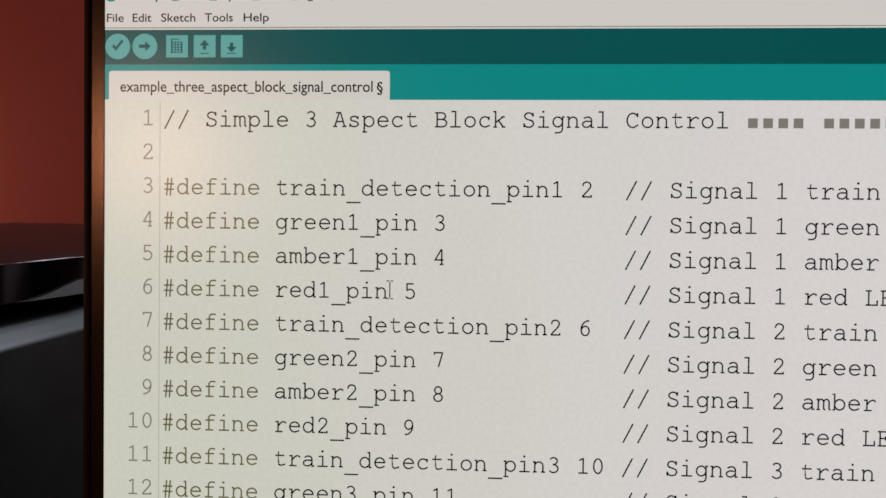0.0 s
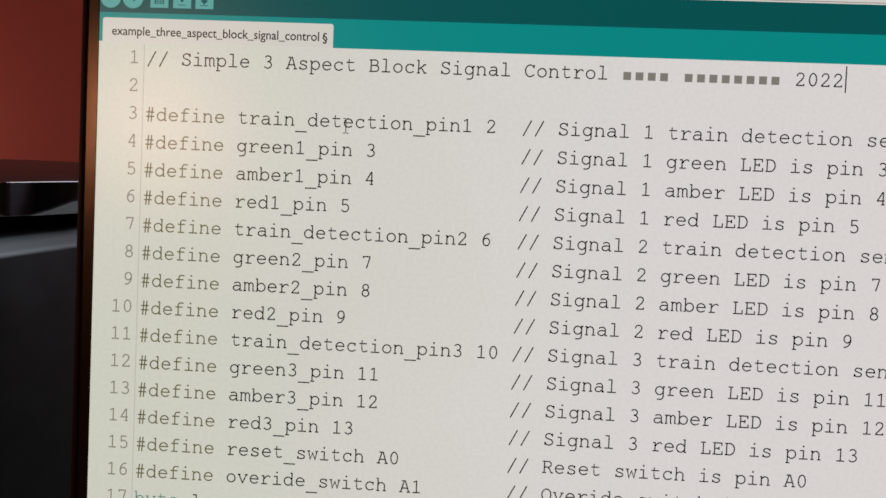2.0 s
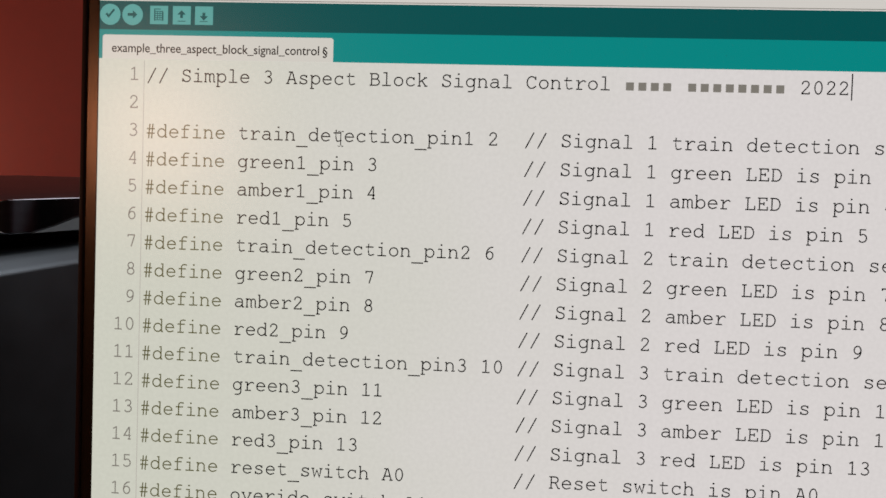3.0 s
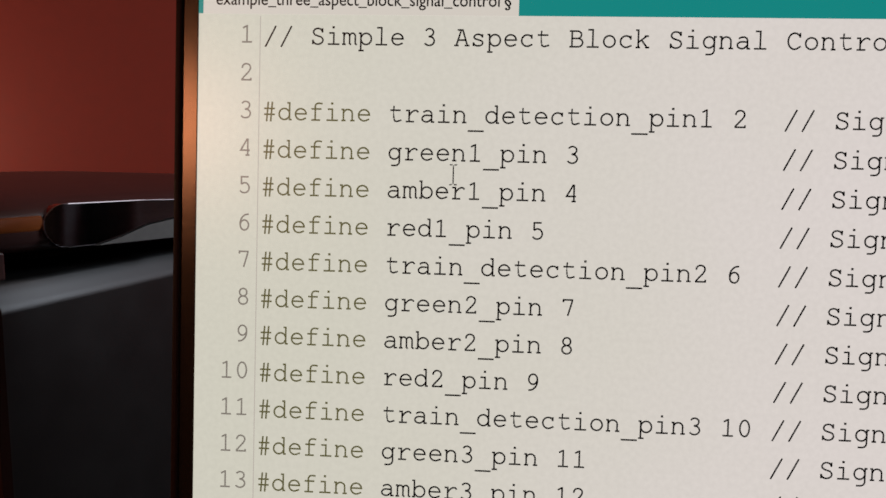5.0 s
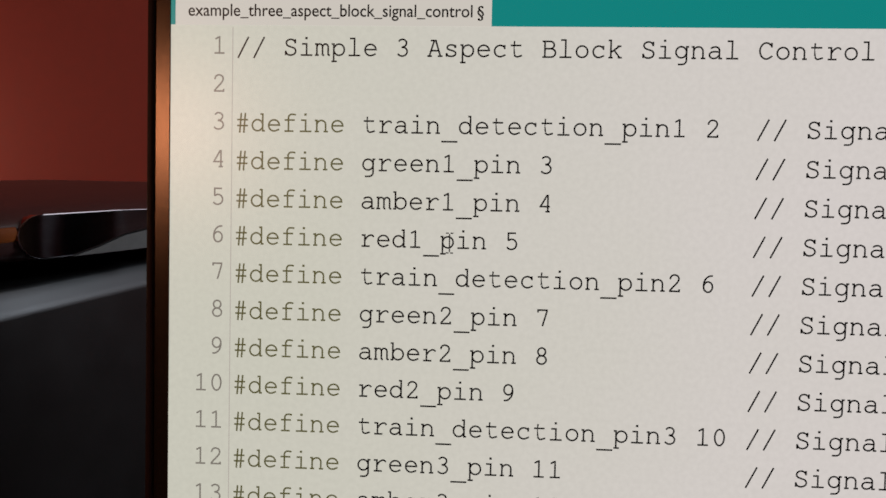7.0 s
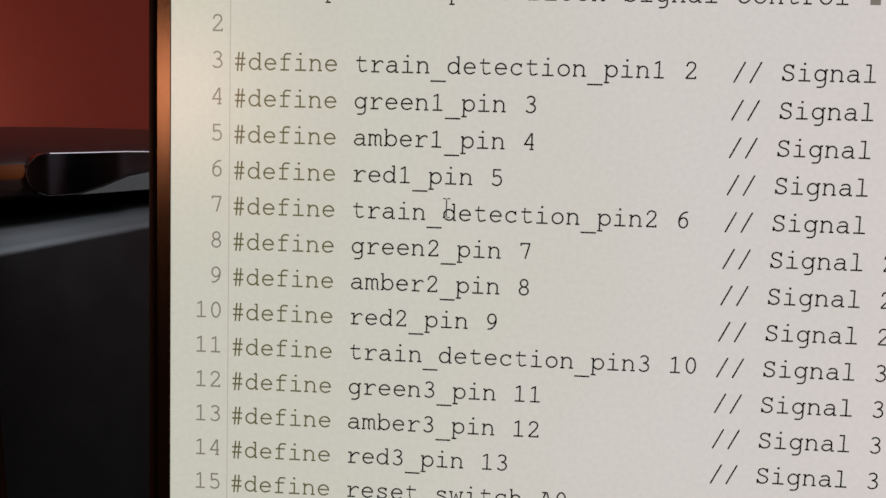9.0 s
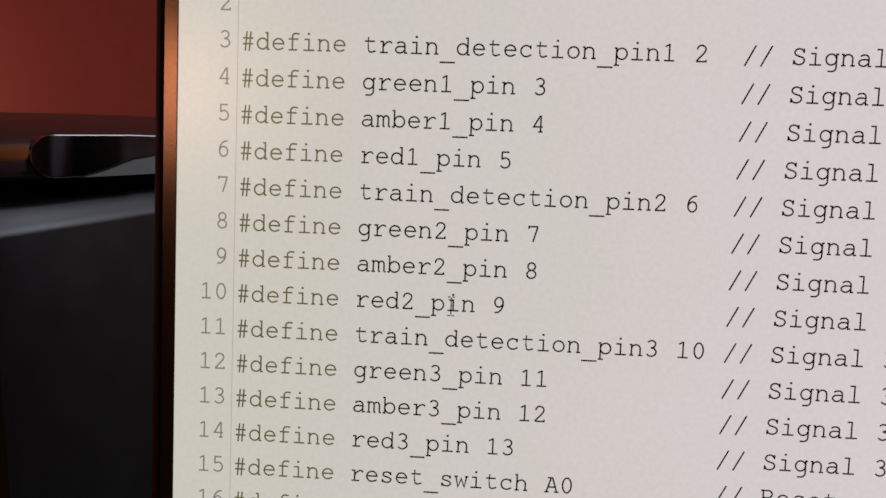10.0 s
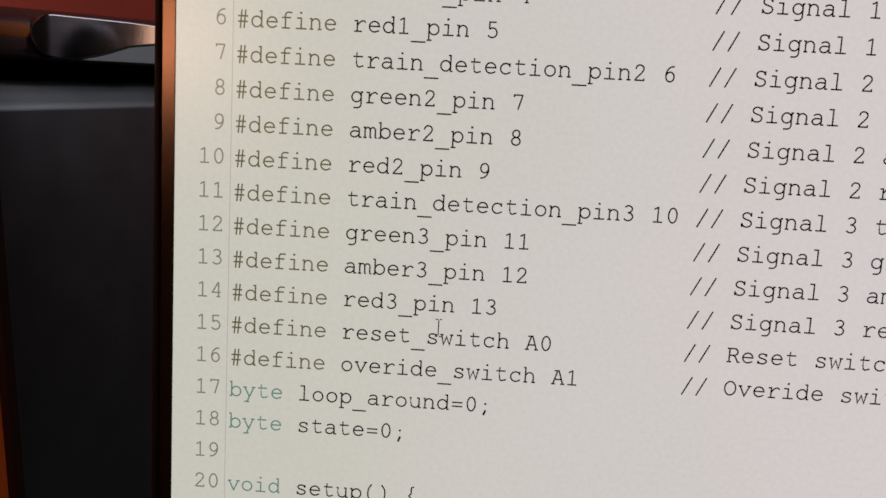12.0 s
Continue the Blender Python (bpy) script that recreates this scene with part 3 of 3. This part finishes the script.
def tower():
    h = CORNER.z - 0.75
    foot = Vector((CORNER.x, CORNER.y, 0.75))
    base = empty("computer_tower", Matrix.Translation(foot), "black computer tower with a brown ribbed front panel and upright sockets", "computer")
    inv = base.matrix_world.inverted()

    def put(ob, m):
        ob.matrix_basis = inv @ m
        return ob
    # the black side panel: a slab with a softly chamfered top edge
    profile = [(0.0, 0.008), (0.0, h - 0.0094), (0.0003, h - 0.0080), (0.0010, h - 0.0066), (0.0021, h - 0.0042), (0.0034, h - 0.0016),
               (0.0042, h - 0.0005), (0.0056, h), (0.03, h), (0.03, 0.008)]
    bm = bmesh.new()
    ends = [[bm.verts.new((x, y, z)) for y, z in profile] for x in (0.0035, 0.42)]
    n = len(profile)
    for i in range(n):
        bm.faces.new((ends[0][(i + 1) % n], ends[0][i], ends[1][i], ends[1][(i + 1) % n]))
    bmesh.ops.recalc_face_normals(bm, faces=bm.faces)
    # the two ends have corners of their own, so that the rounding stays straight along its length
    for x in (0.0035, 0.42):
        bm.faces.new([bm.verts.new((x, y, z)) for y, z in profile])
    put(part("side_panel", bm, M["side"], base, "black powder-coated steel side panel", "round"), turned(foot, SIDE))
    # the body behind it
    a, b = SIDE * 0.415, SIDE * 0.415 + FACE * 0.19
    bm = bmesh.new()
    outline = [SIDE * 0.02 + FACE * 0.012, a + FACE * 0.012, b, FACE * 0.19 + SIDE * 0.02]
    low = [bm.verts.new((p.x, p.y, 0.006)) for p in outline]
    high = [bm.verts.new((p.x, p.y, h - 0.004)) for p in outline]
    bm.faces.new(low), bm.faces.new(high)
    for i in range(4):
        bm.faces.new((low[i], low[(i + 1) % 4], high[(i + 1) % 4], high[i]))
    bmesh.ops.recalc_face_normals(bm, faces=bm.faces)
    part("body", bm, M["top"], base, "black casing")
    # a black riser carries the moulded top cover, whose glossy front is a rounded wedge with a steel inlay
    m = turned(Vector((-0.0825, 0.0225, 1.1243)), AXIS)
    put(part("riser", box(-0.06, 0.12, 0.042, 0.085, h + 0.7462 - 1.1243, -0.0075, 0.002, 2), M["socket"], base, "black riser under the top cover"), m)
    profile = ((0.012, -0.0088), (0.003, -0.0078), (-0.0006, -0.004), (-0.0010, 0.0), (-0.0002, 0.0035), (0.003, 0.0065), (0.010, 0.0092),
               (0.025, 0.0112), (0.045, 0.0124), (0.065, 0.0130), (0.078, 0.0126), (0.086, 0.0100), (0.089, 0.004), (0.088, -0.0088))
    bm = bmesh.new()
    rows = [[bm.verts.new((x, y if y < 0.005 else 0.005 + (y - 0.005) * deep, z * high if z > 0.004 else z)) for y, z in profile]
            for x, deep, high in ((-0.09, 1.45, 0.38), (-0.045, 1.45, 0.66), (0.0, 1.45, 0.92), (0.045, 1.45, 0.96), (0.07, 1.35, 0.96),
                                  (0.085, 0.98, 0.95), (0.10, 0.65, 0.93), (0.115, 0.40, 0.9), (0.14, 0.25, 0.9))]
    for p, q in zip(rows, rows[1:]):
        for j in range(len(profile)):
            k = (j + 1) % len(profile)
            bm.faces.new((p[j], p[k], q[k], q[j]))
    bm.faces.new(rows[0]), bm.faces.new(rows[-1])
    bmesh.ops.recalc_face_normals(bm, faces=bm.faces)
    cover = put(part("top_cover", bm, M["cover"], base, "glossy dark plum moulded top cover", True), m)
    # the cover's warm reflection, built as a brown strip of its own
    strip = bmesh.new()
    curve = [(-0.0006 - 0.0010 * math.cos(radians(a)), 0.0012 + 0.0024 * math.sin(radians(a))) for a in range(-90, 91, 20)]
    rows = [[strip.verts.new((x, y, z)) for y, z in curve] for x in (-0.09, -0.03, 0.0012)]
    for p, q in zip(rows, rows[1:]):
        for j in range(len(curve) - 1):
            strip.faces.new((p[j], p[j + 1], q[j + 1], q[j]))
    strip.faces.new(rows[-1])
    bmesh.ops.recalc_face_normals(strip, faces=strip.faces)
    part("reflection_strip", strip, M["strip"], cover, "brown strip standing in for a warm reflection", True)
    arc = [(0.0085 + 0.0085 * math.cos(radians(90 + k * 12)), 0.0072 * math.sin(radians(90 + k * 12))) for k in range(16)]
    plate = prism([(x, z) for x, z in arc] + [(0.017, -0.0072), (0.026, -0.0050), (0.036, -0.0018), (0.055, 0.0008), (0.055, 0.0064), (0.036, 0.0070)], 0.012)
    bmesh.ops.bevel(plate, geom=[e for e in plate.edges if abs(e.verts[0].co.y - e.verts[1].co.y) < 1e-6], offset=0.0004, segments=2, profile=0.5, affect="EDGES")
    tilt = pose(0.001, -0.0022, 0, -4, 0, -2)
    part("steel_inlay", plate, M["steel"], cover, "polished steel inlay with a rounded end").matrix_basis = tilt
    plate = prism([(0.0172, -0.0074), (0.055, -0.0074), (0.055, 0.0004), (0.036, -0.0022), (0.026, -0.0054)], 0.012)
    part("grey_inlay", plate, M["dull"], cover, "dull grey facet under the steel").matrix_basis = tilt
    put(part("post", box(-0.0150, -0.0095, 0.001, 0.006, -0.0158, -0.0070, 0.0008, 2), M["cover"], base, "small brown post"), m)
    # front: a dark edge strip, the brown panel, its slanting ribs and its sockets; x runs from the corner to the left
    m = Matrix.Translation(foot) @ Matrix((FACE.normalized(), Vector((0, 0, 1)).cross(FACE.normalized()), Vector((0, 0, 1)))).transposed().to_4x4()
    # in that space y points out of the front
    strip = prism([(-0.0030, 0.006), (-0.0030, h - 0.0068), (0.0042, h), (0.0072, h), (0.0008, h - 0.0064), (0.0008, 0.006)], -0.0035)
    bmesh.ops.translate(strip, vec=(0, 0.0004, 0), verts=strip.verts)
    put(part("edge_strip", strip, M["bezel_edge"], base, "dark edge strip"), m)
    shape = prism([(0.001, 0.006), (0.001, h - 0.006), (0.007, h), (0.19, h), (0.19, 0.006)], -0.0036)
    inner = prism([(0.003, 0.006), (0.003, h - 0.008), (0.009, h - 0.002), (0.19, h - 0.002), (0.19, 0.006)], -0.0084)
    bmesh.ops.translate(inner, vec=(0, -0.0038, 0), verts=inner.verts)
    put(part("inner_frame", inner, M["socket"], base, "black inner frame"), m)
    front = put(part("front_panel", shape, M["front"], base, "brown plastic front panel"), m)
    bm = bmesh.new()
    for k in range(55):
        z = h - 0.006 - k * 0.0016
        x0, x1 = 0.0012, 0.040
        if z - 0.0 < 0.05:
            break
        verts = [bm.verts.new(p) for p in ((x0, 0.0001, z), (x1, 0.0001, z + 0.010), (x1, 0.0004, z + 0.0104), (x0, 0.0004, z + 0.0004), (x1, 0.0001, z + 0.0108), (x0, 0.0001, z + 0.0008))]
        if z + 0.011 > h - 0.001:
            for v in verts:
                v.co.z = min(v.co.z, h - 0.0008)
        for f in ((0, 1, 2, 3), (3, 2, 4, 5)):
            bm.faces.new([verts[i] for i in f])
    bmesh.ops.recalc_face_normals(bm, faces=bm.faces)
    part("slanting_ribs", bm, M["front"], front, "fine slanting brown ribs")
    for k in range(5):
        socket(front, 0.0212, h - 0.0645 - (k - 1) * 0.0236 if k else h - 0.0237)
    for cx, cz, r in ((0.0208, h - 0.0124, 0.0012), (0.0208, h - 0.0392, 0.0013), (0.0206, h - 0.0463, 0.0028)):
        ring = bmesh.new()
        torus(ring, cx, cz, r, 0.0003 if r < 0.002 else 0.0008)
        part("jack_ring" if r > 0.002 else "printed_circle", ring, M["brass" if r > 0.002 else "pale"], front, "small brass ring" if r > 0.002 else "pale printed circle")
    return base


def torus(bm, cx, cz, r, t, n=20, k=6):
    rows = []
    for i in range(n):
        a = 2 * math.pi * i / n
        rows.append([bm.verts.new((cx + (r + t * math.cos(2 * math.pi * j / k)) * math.cos(a), 0.0004 + t * math.sin(2 * math.pi * j / k),
                                   cz + (r + t * math.cos(2 * math.pi * j / k)) * math.sin(a))) for j in range(k)])
    for i in range(n):
        for j in range(k):
            bm.faces.new((rows[i][j], rows[(i + 1) % n][j], rows[(i + 1) % n][(j + 1) % k], rows[i][(j + 1) % k]))


def socket(front, x, z):
    """An upright socket: brass-coloured rim, dark well and its tongue."""
    bm = bmesh.new()
    w, t = 0.0032, 0.0009
    add_box(bm, x - w, x + w, 0.0002, 0.0016, z + 0.0058, z + 0.0070, 0.0003, 1)
    add_box(bm, x - w, x + w, 0.0002, 0.0016, z - 0.0070, z - 0.0058, 0.0003, 1)
    add_box(bm, x - w, x - w + t, 0.0002, 0.0010, z - 0.0058, z + 0.0058, 0.0002, 1)
    add_box(bm, x + w - t, x + w, 0.0002, 0.0010, z - 0.0058, z + 0.0058, 0.0002, 1)
    part("socket_rim", bm, M["brass"], front, "worn brass socket rim")
    part("socket_well", box(x - w + t, x + w - t, 0.0001, 0.0004, z - 0.0058, z + 0.0058), M["socket"], front, "dark socket well")
    part("socket_tongue", box(x - 0.0006, x + 0.0010, 0.0004, 0.0009, z - 0.005, z + 0.005, 0.0002, 1), M["tongue"], front, "grey socket tongue")


room()
desk()
display_unit = monitor()
panel = screen(display_unit)
caret = text_caret(panel)
mouse_pointer = pointer(panel)
tower()


# ---------------- what moves ----------------
def motions():
    spots = ((0.0, 66.0, 59.5), (0.7, 66.2, 60.0), (0.9, 65.6, 61.0), (1.1, 67.0, 66.0), (1.3, 66.5, 67.0), (1.5, 66.8, 49.6), (1.7, 70.8, 35.0),
             (1.8, 71.1, 33.1), (2.5, 71.4, 30.6), (3.4, 67.2, 31.4), (3.7, 67.5, 31.0), (5.3, 47.6, 50.4), (5.4, 50.0, 52.5), (5.5, 52.6, 56.7),
             (5.7, 55.3, 60.6), (6.5, 55.5, 60.6), (7.7, 56.0, 61.0), (9.3, 59.6, 69.5), (9.5, 60.3, 69.6), (9.6, 60.0, 79.0), (9.9, 59.0, 98.0),
             (10.2, 58.4, 103.7), (10.3, 58.4, 104.0), (10.5, 59.6, 114.0), (10.7, 61.7, 117.1), (10.8, 62.2, 118.5), (11.2, 61.4, 117.5),
             (11.6, 59.7, 136.2), (12.0, 60.9, 147.0))
    walk(mouse_pointer, [(t, pose(x / 1000, -0.0004, -y / 1000)) for t, x, y in spots])
    # the caret blinks about once a second: it sinks behind the panel's face and comes back
    rows, shown = [], False
    for k in range(25):
        t = 0.2 + k * 0.49
        if t > 11.9:
            break
        depth = -0.0004 if shown else 0.0012
        rows += [(round(t, 2), pose(0.2438, depth, -0.0096)), (round(t + 0.45, 2), pose(0.2438, depth, -0.0096))]
        shown = not shown
    rows = [(0.0, rows[0][1])] + rows + [(12.0, rows[-1][1])]
    walk(caret, rows)


motions()
